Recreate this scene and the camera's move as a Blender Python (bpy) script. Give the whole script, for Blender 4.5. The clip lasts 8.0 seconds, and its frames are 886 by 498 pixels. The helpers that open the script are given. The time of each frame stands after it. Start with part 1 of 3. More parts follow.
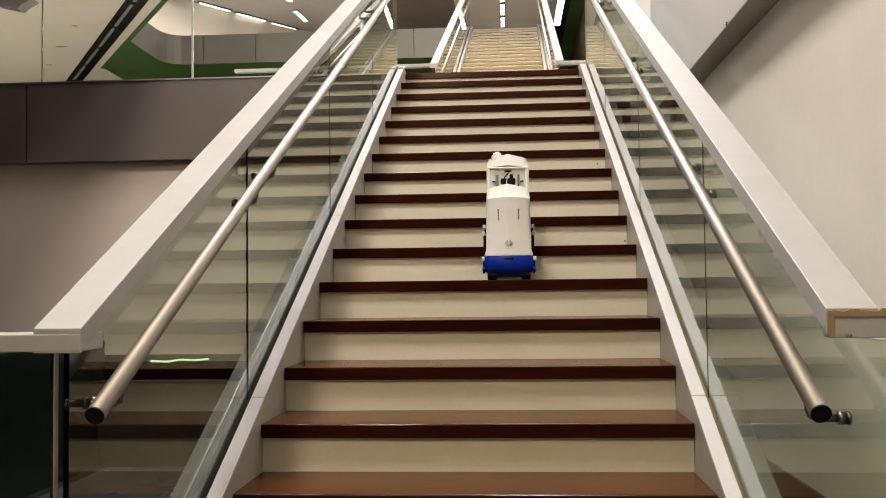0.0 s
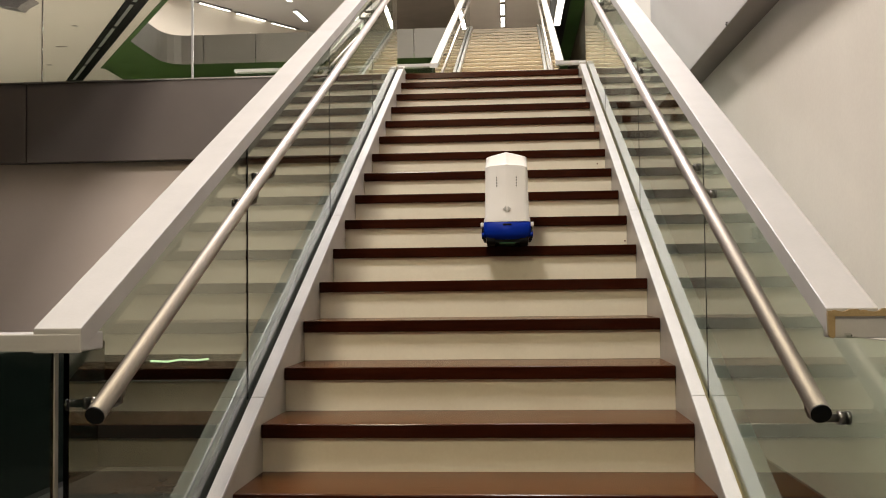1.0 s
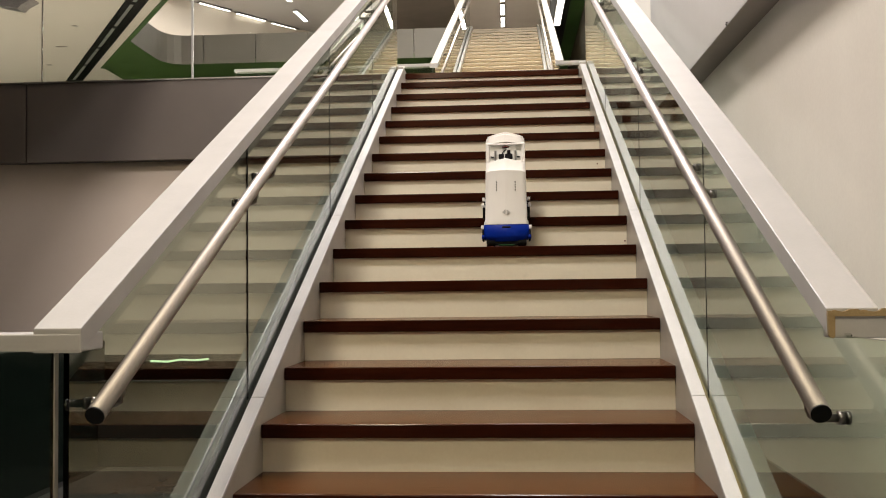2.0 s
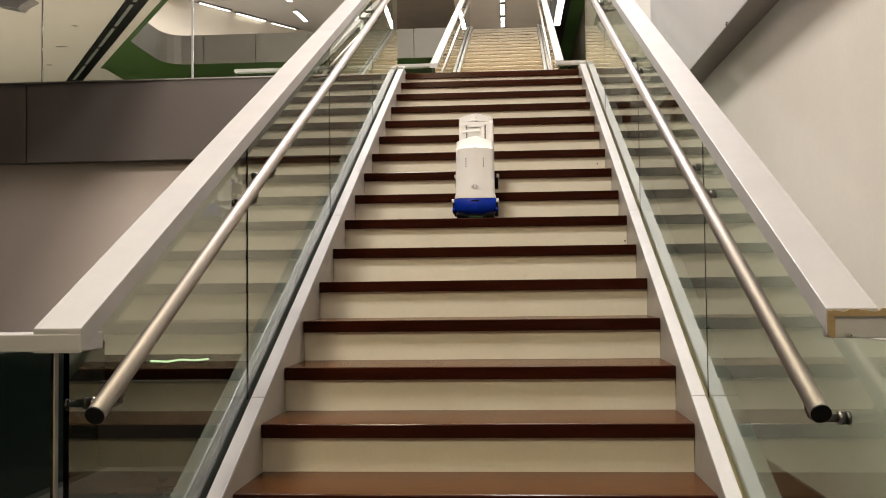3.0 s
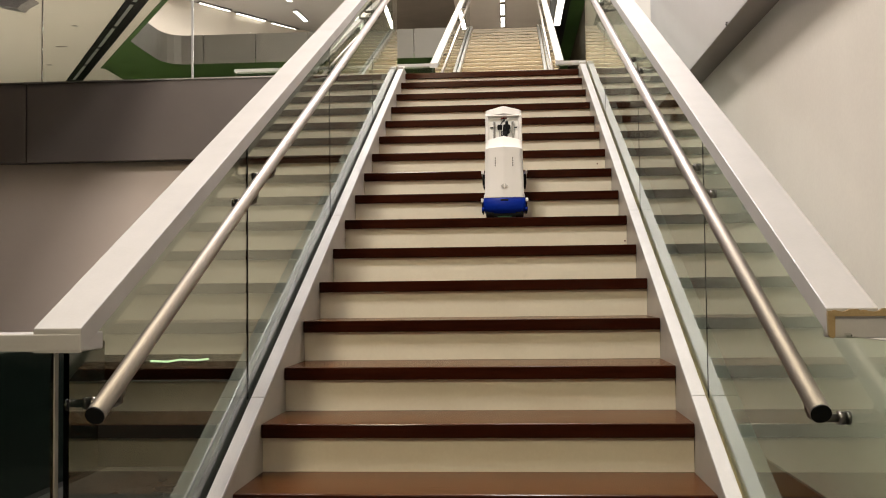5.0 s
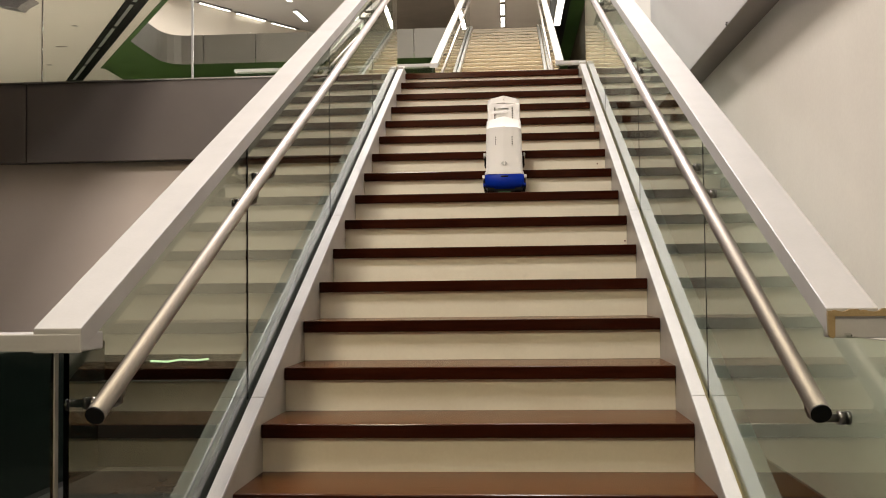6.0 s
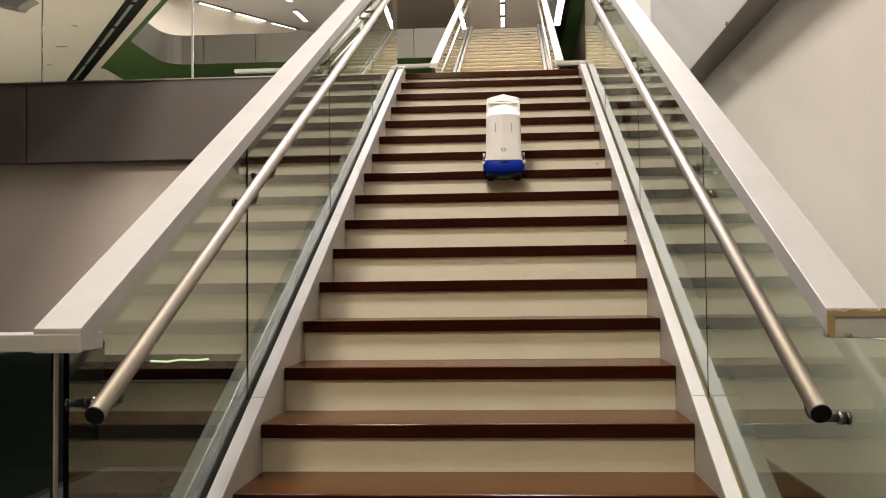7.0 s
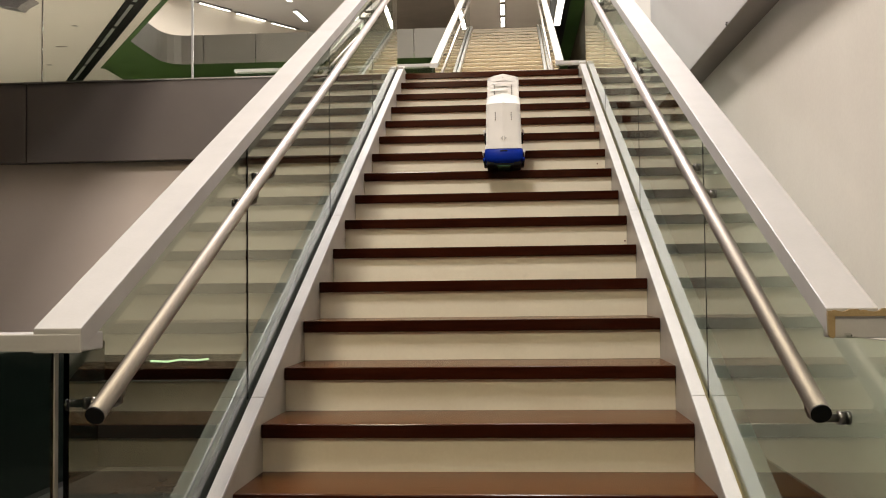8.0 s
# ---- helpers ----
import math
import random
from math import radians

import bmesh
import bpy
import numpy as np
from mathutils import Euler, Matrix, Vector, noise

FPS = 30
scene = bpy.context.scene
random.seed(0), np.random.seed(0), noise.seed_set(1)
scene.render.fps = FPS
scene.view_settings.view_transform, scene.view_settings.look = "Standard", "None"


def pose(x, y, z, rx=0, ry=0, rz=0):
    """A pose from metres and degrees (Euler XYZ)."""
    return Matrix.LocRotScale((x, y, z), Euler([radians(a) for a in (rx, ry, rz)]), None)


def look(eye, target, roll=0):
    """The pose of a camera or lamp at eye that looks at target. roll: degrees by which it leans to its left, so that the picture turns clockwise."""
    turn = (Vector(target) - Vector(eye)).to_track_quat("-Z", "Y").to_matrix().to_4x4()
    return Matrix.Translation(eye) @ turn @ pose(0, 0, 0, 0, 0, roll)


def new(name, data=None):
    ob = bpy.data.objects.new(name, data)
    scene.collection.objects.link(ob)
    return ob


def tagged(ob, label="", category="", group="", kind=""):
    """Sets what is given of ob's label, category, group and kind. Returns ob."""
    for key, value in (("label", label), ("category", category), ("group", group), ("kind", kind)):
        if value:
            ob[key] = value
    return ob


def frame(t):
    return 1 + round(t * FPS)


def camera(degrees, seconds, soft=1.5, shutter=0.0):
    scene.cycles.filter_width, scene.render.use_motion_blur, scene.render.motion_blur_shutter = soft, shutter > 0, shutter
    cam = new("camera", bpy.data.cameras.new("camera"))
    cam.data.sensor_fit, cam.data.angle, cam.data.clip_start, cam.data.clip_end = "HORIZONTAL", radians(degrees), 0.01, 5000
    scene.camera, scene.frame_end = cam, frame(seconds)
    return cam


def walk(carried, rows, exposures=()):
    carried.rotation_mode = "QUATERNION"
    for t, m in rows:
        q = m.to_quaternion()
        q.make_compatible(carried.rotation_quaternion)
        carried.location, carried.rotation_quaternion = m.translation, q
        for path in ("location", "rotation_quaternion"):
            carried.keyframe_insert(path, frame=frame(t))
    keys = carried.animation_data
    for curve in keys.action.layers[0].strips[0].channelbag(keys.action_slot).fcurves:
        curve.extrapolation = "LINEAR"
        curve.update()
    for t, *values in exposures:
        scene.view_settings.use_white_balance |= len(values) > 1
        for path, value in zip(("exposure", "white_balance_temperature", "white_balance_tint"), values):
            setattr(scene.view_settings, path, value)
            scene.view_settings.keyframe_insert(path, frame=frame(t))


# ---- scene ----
cam = camera(50.24, 8.0, soft=1.0)
EYE = look((0.1211, -2.7905, 0.6034), (0.0516, -1.7939, 0.6457), -0.68)
walk(cam, [(0.0, EYE), (8.0, EYE)], exposures=[(0.0, 0.0), (1.5, 0.0), (3.5, 0.015), (6.5, 0.03), (8.0, 0.03)])

# ---- measures of the place ----
RUN, RISE = 0.3278, 0.16
SLOPE = RISE / RUN
HALF = 0.711            # half of the clear width of the stairs
FLOOR = -0.48           # lower floor
UPPER = 2.4             # landing at the head of the stairs
SOFFIT = 5.72
FLOOR_2 = 6.4          # floor at the head of the second flight
HALL = 9.0

# ---- world and lamps ----
world = bpy.data.worlds.new("indoor_air")
scene.world = world
world.use_nodes = True
world.node_tree.nodes["Background"].inputs[0].default_value = (1.0, 0.86, 0.7, 1)
world.node_tree.nodes["Background"].inputs[1].default_value = 0.012


def area_lamp(x, y, z, sx, sy, watts, colour=(1.0, 0.83, 0.62)):
    """An area lamp under the ceiling that shines down."""
    data = bpy.data.lights.new("area_lamp", "AREA")
    data.shape, data.size, data.size_y, data.energy, data.color = "RECTANGLE", sx, sy, watts, colour
    ob = new("area_lamp", data)
    ob.matrix_world = pose(x, y, z)
    return ob


NEUTRAL = (1.0, 0.935, 0.885)
COOL = (1.0, 0.955, 0.965)
WARM = (1.0, 0.87, 0.6)
area_lamp(-1.1, -0.7, SOFFIT - 0.06, 0.9, 0.9, 305, NEUTRAL)
area_lamp(-1.5, -7.3, SOFFIT - 0.06, 0.8, 0.8, 390, WARM)
area_lamp(0.3, 3.4, SOFFIT - 0.06, 0.8, 2.0, 220, COOL)
# unseen lamp, added to brighten the upper stairs
area_lamp(0.1, 11.5, HALL - 0.2, 0.5, 4.0, 1000, (1.0, 0.93, 0.82))
area_lamp(0.04, 24.9, HALL - 0.19, 0.12, 5.6, 48, (1.0, 0.93, 0.82))
# three more unseen ones, added to brighten the hall wall and the soffits
area_lamp(-6.0, 21.5, HALL - 0.08, 6.0, 0.5, 330, NEUTRAL)
area_lamp(-5.5, 8.0, SOFFIT - 0.06, 1.5, 0.4, 260, NEUTRAL)
area_lamp(-13.0, 14.0, SOFFIT - 0.06, 0.5, 2.5, 330, NEUTRAL)


# ---- materials ----
def node(nt, kind, **values):
    n = nt.nodes.new(kind)
    for key, value in values.items():
        n.inputs[key.replace("_", " ")].default_value = value
    return n


def material(name, base, other=None, rough=0.5, rough_spread=0.1, metal=0.0, scale=6.0, stretch=(1, 1, 1), bump=0.05, fine=120.0,
             coat=0.0, vary=0.0, spots=0.0, gloss=0.5, sheen=None):
    """A surface with large soft variation, fine grain and relief, in object space."""
    m = bpy.data.materials.new(name)
    m.use_nodes = True
    nt = m.node_tree
    b = nt.nodes["Principled BSDF"]
    b.inputs["Metallic"].default_value = metal
    b.inputs["Coat Weight"].default_value = coat
    b.inputs["Specular IOR Level"].default_value = gloss
    if sheen:
        b.inputs["Specular Tint"].default_value = (*sheen, 1)
    b.inputs["Coat Roughness"].default_value = 0.12
    co = node(nt, "ShaderNodeTexCoord")
    mp = node(nt, "ShaderNodeMapping", Scale=stretch)
    nt.links.new(co.outputs["Object"], mp.inputs["Vector"])
    n1 = node(nt, "ShaderNodeTexNoise", Scale=scale, Detail=5.0, Roughness=0.6)
    n2 = node(nt, "ShaderNodeTexNoise", Scale=fine, Detail=3.0)
    for n in (n1, n2):
        nt.links.new(mp.outputs[0], n.inputs["Vector"])
    add = node(nt, "ShaderNodeMath")
    add.operation = "MULTIPLY_ADD"
    add.inputs[1].default_value = 0.35
    nt.links.new(n2.outputs[0], add.inputs[0])
    nt.links.new(n1.outputs[0], add.inputs[2])
    if vary:
        info = node(nt, "ShaderNodeObjectInfo")
        more = node(nt, "ShaderNodeMath")
        more.operation = "MULTIPLY_ADD"
        more.inputs[1].default_value = vary
        nt.links.new(info.outputs["Random"], more.inputs[0])
        nt.links.new(add.outputs[0], more.inputs[2])
        add = more
    ramp = node(nt, "ShaderNodeValToRGB")
    ramp.color_ramp.elements[0].position, ramp.color_ramp.elements[1].position = 0.35, 0.95 + vary * 0.6
    other = other or tuple(c * 0.86 for c in base)
    ramp.color_ramp.elements[0].color, ramp.color_ramp.elements[1].color = (*base, 1), (*other, 1)
    nt.links.new(add.outputs[0], ramp.inputs[0])
    colour = ramp.outputs[0]
    if spots:
        v = node(nt, "ShaderNodeTexNoise", Scale=scale * 3.1, Detail=8.0, Roughness=0.75)
        nt.links.new(co.outputs["Object"], v.inputs["Vector"])
        r2 = node(nt, "ShaderNodeValToRGB")
        r2.color_ramp.elements[0].position, r2.color_ramp.elements[1].position = 0.62, 0.78
        r2.color_ramp.elements[1].color = (spots, spots, spots, 1)
        r2.color_ramp.elements[0].color = (0, 0, 0, 1)
        nt.links.new(v.outputs[0], r2.inputs[0])
        mix = node(nt, "ShaderNodeMix")
        mix.data_type = "RGBA"
        nt.links.new(r2.outputs[0], mix.inputs[0])
        nt.links.new(colour, mix.inputs[6])
        mix.inputs[7].default_value = (*(c * 0.55 for c in base), 1)
        colour = mix.outputs[2]
    nt.links.new(colour, b.inputs["Base Color"])
    rr = node(nt, "ShaderNodeMapRange")
    rr.inputs[3].default_value, rr.inputs[4].default_value = rough - rough_spread, rough + rough_spread
    nt.links.new(n1.outputs[0], rr.inputs[0])
    nt.links.new(rr.outputs[0], b.inputs["Roughness"])
    bp = node(nt, "ShaderNodeBump", Strength=bump, Distance=0.004)
    nt.links.new(add.outputs[0], bp.inputs["Height"])
    nt.links.new(bp.outputs[0], b.inputs["Normal"])
    return m


def glass_material(name, tint, rough=0.0, ior=1.45):
    m = bpy.data.materials.new(name)
    m.use_nodes = True
    b = m.node_tree.nodes["Principled BSDF"]
    b.inputs["Base Color"].default_value = (*tint, 1)
    b.inputs["Transmission Weight"].default_value = 1.0
    b.inputs["Roughness"].default_value = rough
    b.inputs["IOR"].default_value = ior
    return m


def glow_material(name, colour, strength):
    m = bpy.data.materials.new(name)
    m.use_nodes = True
    b = m.node_tree.nodes["Principled BSDF"]
    b.inputs["Base Color"].default_value = (0.8, 0.8, 0.8, 1)
    b.inputs["Emission Color"].default_value = (*colour, 1)
    b.inputs["Emission Strength"].default_value = strength
    return m


WOOD = material("brown_wood", (0.036, 0.0118, 0.003), (0.085, 0.0285, 0.0066), rough=0.24, rough_spread=0.08, gloss=0.19, sheen=(1.0, 0.42, 0.17), scale=7, stretch=(0.6, 9, 9), fine=60, bump=0.1, coat=0.0, vary=0.15)
# front edges of the same boards, their shade put into a darker colour
SHADED_NOSING = material("shaded_front_wood", (0.0075, 0.001, 0.0005), (0.03, 0.0062, 0.0023), rough=0.32, rough_spread=0.1, gloss=0.1, sheen=(1.0, 0.5, 0.3), scale=7, stretch=(0.6, 9, 9), fine=60, bump=0.1, coat=0.16, vary=0.15)
CREAM = material("cream_riser", (0.74, 0.69, 0.56), (0.64, 0.585, 0.46), rough=0.42, scale=3, fine=90, bump=0.03, vary=0.2, spots=0.32)
PALE_WOOD = material("pale_wood", (0.38, 0.31, 0.21), (0.3, 0.24, 0.155), rough=0.4, scale=5, stretch=(0.6, 6, 6), bump=0.03)
# browner than the pale treads, for the thin lines between the risers
BROWN_EDGE = material("brown_front_edge", (0.22, 0.165, 0.095), (0.16, 0.12, 0.068), rough=0.45, scale=5, stretch=(0.6, 6, 6), bump=0.03)
WHITE = material("white_stone_cap", (0.43, 0.415, 0.405), (0.37, 0.356, 0.344), rough=0.4, scale=4, fine=160, bump=0.05, spots=0.28)
STRIP = material("white_stone_strip", (0.5, 0.482, 0.47), (0.4, 0.385, 0.372), rough=0.5, scale=4, fine=160, bump=0.05, spots=0.3)
STRINGER = material("greige_stringer", (0.36, 0.33, 0.285), (0.3, 0.274, 0.234), rough=0.35, scale=4, bump=0.03, spots=0.15)
WALL = material("beige_plaster", (0.62, 0.56, 0.48), (0.56, 0.5, 0.43), rough=0.8, scale=1.2, fine=220, bump=0.12)
PLASTER = material("cream_plaster", (0.8, 0.745, 0.675), (0.7, 0.645, 0.58), rough=0.8, scale=1.1, fine=90, bump=0.2, spots=0.1)
WALL_PINK = material("warm_plaster", (0.77, 0.65, 0.55), (0.7, 0.59, 0.5), rough=0.8, scale=1.2, fine=220, bump=0.12)
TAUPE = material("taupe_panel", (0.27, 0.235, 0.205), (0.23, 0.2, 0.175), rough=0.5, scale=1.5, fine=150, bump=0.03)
TAUPE_CEILING = material("taupe_ceiling", (0.74, 0.67, 0.6), (0.68, 0.61, 0.55), rough=0.6, scale=1.5, fine=150, bump=0.03)
CEILING_BROWN = material("brown_ceiling", (0.2, 0.165, 0.13), (0.15, 0.122, 0.097), rough=0.6, scale=1.2, fine=120, bump=0.03)
CEILING = material("white_ceiling", (0.7, 0.66, 0.58), (0.64, 0.6, 0.52), rough=0.85, scale=0.7, fine=120, bump=0.05)
SLAB = material("grey_white_paint", (0.5, 0.475, 0.45), (0.45, 0.425, 0.4), rough=0.6, scale=1.1, fine=150, bump=0.03)
FASCIA = material("satin_taupe_panel", (0.17, 0.142, 0.122), (0.14, 0.117, 0.1), rough=0.42, gloss=0.6, scale=1.3, fine=150, bump=0.02)
GREY_PANEL = material("grey_panel", (0.2, 0.188, 0.168), (0.17, 0.16, 0.145), rough=0.5, scale=1.5, fine=150, bump=0.03)
GREEN = material("green_paint", (0.06, 0.13, 0.025), (0.045, 0.1, 0.02), rough=0.6, scale=1.5, bump=0.04)
# near-black; in the recess this colour stands for the lack of light
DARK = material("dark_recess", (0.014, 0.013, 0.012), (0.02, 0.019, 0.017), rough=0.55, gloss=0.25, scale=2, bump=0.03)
STONE = material("polished_floor_stone", (0.06, 0.057, 0.052), (0.042, 0.04, 0.036), rough=0.3, scale=3, fine=70, bump=0.01)
STEEL = material("brushed_steel", (0.56, 0.515, 0.49), (0.44, 0.405, 0.385), rough=0.53, rough_spread=0.06, metal=1.0, scale=3, stretch=(60, 1, 1), fine=50, bump=0.02)
DARK_STEEL = material("shaded_steel", (0.22, 0.2, 0.19), (0.16, 0.15, 0.14), rough=0.35, metal=1.0, scale=20, bump=0.02)
BLACK = material("black_rubber", (0.005, 0.005, 0.005), (0.009, 0.009, 0.009), gloss=0.08, rough=0.65, scale=20, bump=0.05)
RUST = material("brown_paint", (0.22, 0.12, 0.09), (0.16, 0.085, 0.06), rough=0.6, scale=60, bump=0.02)
TAN = material("tan_sealant", (0.36, 0.26, 0.13), (0.26, 0.18, 0.085), rough=0.85, scale=40, fine=300, bump=0.3)
# for floors out of view, kept pale so that they throw light upwards
BOUNCE_FLOOR = material("pale_bounce_floor", (0.62, 0.59, 0.53), (0.55, 0.52, 0.46), rough=0.35, scale=2, fine=80, bump=0.01)
GREY_CAP = material("grey_capping", (0.3, 0.295, 0.29), (0.24, 0.235, 0.23), rough=0.3, scale=6, bump=0.02, spots=0.2)
DULL_CAP = material("dull_grey_capping", (0.14, 0.15, 0.138), (0.1, 0.108, 0.098), rough=0.4, scale=6, bump=0.02, spots=0.2)
SLATE_CAP = material("polished_slate_capping", (0.15, 0.15, 0.145), (0.1, 0.1, 0.096), rough=0.3, rough_spread=0.06, scale=9, bump=0.02, gloss=0.5)
GLASS = glass_material("greenish_glass", (0.575, 0.65, 0.565), 0.0, 1.36)
CLEAR = glass_material("clear_glass", (0.95, 0.975, 0.96), 0.0, 1.25)
GREEN_GLAZING = material("dark_green_glazing", (0.006, 0.01, 0.008), (0.009, 0.015, 0.012), rough=0.18, gloss=0.3, scale=2, bump=0.0)
# for walls out of view, dark to hold back bounced light
UNSEEN_DARK = material("dark_unseen_wall", (0.03, 0.032, 0.03), (0.04, 0.042, 0.04), rough=0.25, scale=2, bump=0.0)
PALE_GREEN = glow_material("pale_green_glow", (0.75, 1.0, 0.6), 1.6)
BROWN = material("brown_panel", (0.075, 0.058, 0.034), (0.055, 0.043, 0.026), rough=0.6, gloss=0.1, scale=2, bump=0.03)
LAMP = glow_material("lamp_glow", (1.0, 0.93, 0.82), 5.0)


# ---- mesh helpers ----
def part(name, bm, mat, parent=None, label=""):
    """Links a bmesh as one mesh object, under a thing or a part if there is one."""
    me = bpy.data.meshes.new(name)
    bm.normal_update()
    bm.to_mesh(me)
    bm.free()
    me.materials.append(mat)
    ob = new(name, me)
    ob.parent = parent
    if label:
        ob["label"] = label
    return ob


def solid(verts, faces):
    bm = bmesh.new()
    vs = [bm.verts.new(v) for v in verts]
    for f in faces:
        bm.faces.new([vs[i] for i in f])
    bmesh.ops.recalc_face_normals(bm, faces=bm.faces)
    return bm


def bevelled(bm, width, segments=2):
    if width:
        bmesh.ops.bevel(bm, geom=list(bm.edges), offset=width, segments=segments, affect="EDGES", profile=0.5)
    return bm


BOX = [(0, 1, 3, 2), (4, 6, 7, 5), (0, 4, 5, 1), (2, 3, 7, 6), (0, 2, 6, 4), (1, 5, 7, 3)]


def box(x0, x1, y0, y1, z0, z1, bevel=0.0):
    return bevelled(solid([(x, y, z) for x in (x0, x1) for y in (y0, y1) for z in (z0, z1)], BOX), bevel)


def sloped(x0, x1, y0, y1, c0, c1, bevel=0.0, slope=SLOPE):
    """A bar that climbs with the stairs: z = slope * y + c0 below, + c1 above, with upright ends."""
    return bevelled(solid([(x, y, slope * y + c) for x in (x0, x1) for y in (y0, y1) for c in (c0, c1)], BOX), bevel)


def prism(points, z0, z1):
    """An upright block over a polygon of the plan."""
    n = len(points)
    verts = [(x, y, z0) for x, y in points] + [(x, y, z1) for x, y in points]
    return solid(verts, [tuple(range(n)), tuple(range(n, 2 * n))] + [(i, (i + 1) % n, n + (i + 1) % n, n + i) for i in range(n)])


def tube(points, radius, sides=20, caps=True):
    """A round bar through the points."""
    pts = [Vector(p) for p in points]
    bm = bmesh.new()
    rings = []
    for i, p in enumerate(pts):
        d = (pts[min(i + 1, len(pts) - 1)] - pts[max(i - 1, 0)]).normalized()
        a = d.cross(Vector((0.31, 0.2, 0.93))).normalized()
        b = d.cross(a)
        rings.append([bm.verts.new(p + radius * (math.cos(2 * math.pi * k / sides) * a + math.sin(2 * math.pi * k / sides) * b)) for k in range(sides)])
    for r0, r1 in zip(rings, rings[1:]):
        for k in range(sides):
            f = bm.faces.new((r0[k], r0[(k + 1) % sides], r1[(k + 1) % sides], r1[k]))
            f.smooth = True
    if caps:
        bm.faces.new(rings[0])
        bm.faces.new(rings[-1])
    bmesh.ops.recalc_face_normals(bm, faces=bm.faces)
    return bm


def empty(name, x=0, y=0, z=0):
    ob = new(name)
    ob.matrix_world = pose(x, y, z)
    ob.empty_display_size = 0.1
    return ob


def setting(name, bm, mat, label, category):
    return tagged(part(name, bm, mat), label, category, kind="structure")


def joined(*bms):
    """One bmesh out of several."""
    out = bmesh.new()
    for b in bms:
        me = bpy.data.meshes.new("joint")
        b.to_mesh(me)
        b.free()
        out.from_mesh(me)
        bpy.data.meshes.remove(me)
    return out


# ---- large structure ----
TOP_Y = 15 * RUN
setting("floor", box(-2.4, 1.15, -8, 3.0, FLOOR - 0.3, FLOOR), STONE, "polished grey stone floor at the foot of the stairs", "floor")
# the recess is dark by colour: its floor and back wall hold the shade
setting("floor_dark", prism([(-8, -8), (-2.401, -8), (-2.401, 3.001), (1.15, 3.001), (1.15, 9.0), (-8, 9.0)], FLOOR - 0.3, FLOOR - 0.002), DARK, "floor of the recess beside the stairs, shade put into its colour", "floor")
setting("wall_right", box(1.15, 1.55, -8, 9.0, FLOOR, SOFFIT), PLASTER, "plain cream plastered wall beside the stairs", "wall")
setting("slab_edge_right", box(1.03, 1.149, -8, 3.15, 1.675, UPPER, 0.003), SLAB, "pale grey boxed slab edge along the wall", "slab edge")
# thin sheet that darkens the slab's underside: shade given as colour
setting("slab_soffit_right", box(1.0305, 1.149, -8, 3.145, 1.672, 1.6746), TAUPE, "underside of the boxed slab edge, its shade put into a taupe colour", "slab edge")
# two unseen walls, made dark to cut reflections and bounce
setting("wall_back", box(-8, 1.4, -8.3, -8, FLOOR, SOFFIT), UNSEEN_DARK, "unseen dark wall behind the camera, closing the hall", "wall")
setting("wall_left", box(-8.3, -8, -8.3, 5.06, FLOOR, SOFFIT), UNSEEN_DARK, "unseen dark wall closing the hall on the left", "wall")
setting("wall_under_landing", box(-8, -0.9, 5.03, 5.3, 0.08, 1.715), WALL_PINK, "plain warm beige plastered wall under the landing", "wall")
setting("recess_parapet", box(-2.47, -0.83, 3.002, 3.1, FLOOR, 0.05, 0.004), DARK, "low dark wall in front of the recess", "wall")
setting("recess_partition", box(-2.53, -2.471, -0.7, 3.1, FLOOR, 0.3), GREEN_GLAZING, "dark green glazed partition beside the foot of the stairs", "wall")
setting("recess_wall", box(-8.3, 1.15, 8.7, 9.0, FLOOR, 2.1), DARK, "wall at the back of the recess, shade put into its colour", "wall")
setting("landing_slab", box(-12, 1.15, TOP_Y + 0.09, 10.5, 2.12, UPPER - 0.004), BOUNCE_FLOOR, "unseen floor of the upper landing, pale to bounce light up", "floor")
setting("ceiling", box(-8.3, 1.4, -8.3, 9.0, SOFFIT, SOFFIT + 0.2), CEILING, "white ceiling over the lower hall", "ceiling")
# unseen block, added to keep the lamps off the fascia's left part
setting("light_blocker", box(-8, -2.45, -8, 4.6, 3.1, SOFFIT), TAUPE, "unseen block that shades the left of the landing edge", "ceiling")
setting("skirting_right", box(1.138, 1.149, -8, 8.9, FLOOR, -0.09), DARK, "tall dark skirting along the wall", "baseboard")
# edge of the landing, of long panels with open joints
fascia = tagged(empty("landing_fascia", -3, 4.916, UPPER), "taupe panelled edge of the upper landing", "fascia", kind="structure")
for a, b in ((-8.0, -3.96), (-3.945, -0.86)):
    part("panel", box(a + 3, b + 3, 0, 0.1, -0.685, -0.012, 0.002), FASCIA, fascia)
part("edge_strip", box(-5, 2.14, -0.01, 0.11, -0.012, 0.0), STEEL, fascia, "thin steel edge strip")
part("backing", box(-5, 2.14, 0.1, 0.14, -0.68, -0.014), DARK, fascia, "dark backing behind the open joint")


OUTER_W = 0.085          # width of the capping outside the glass, on the wall side


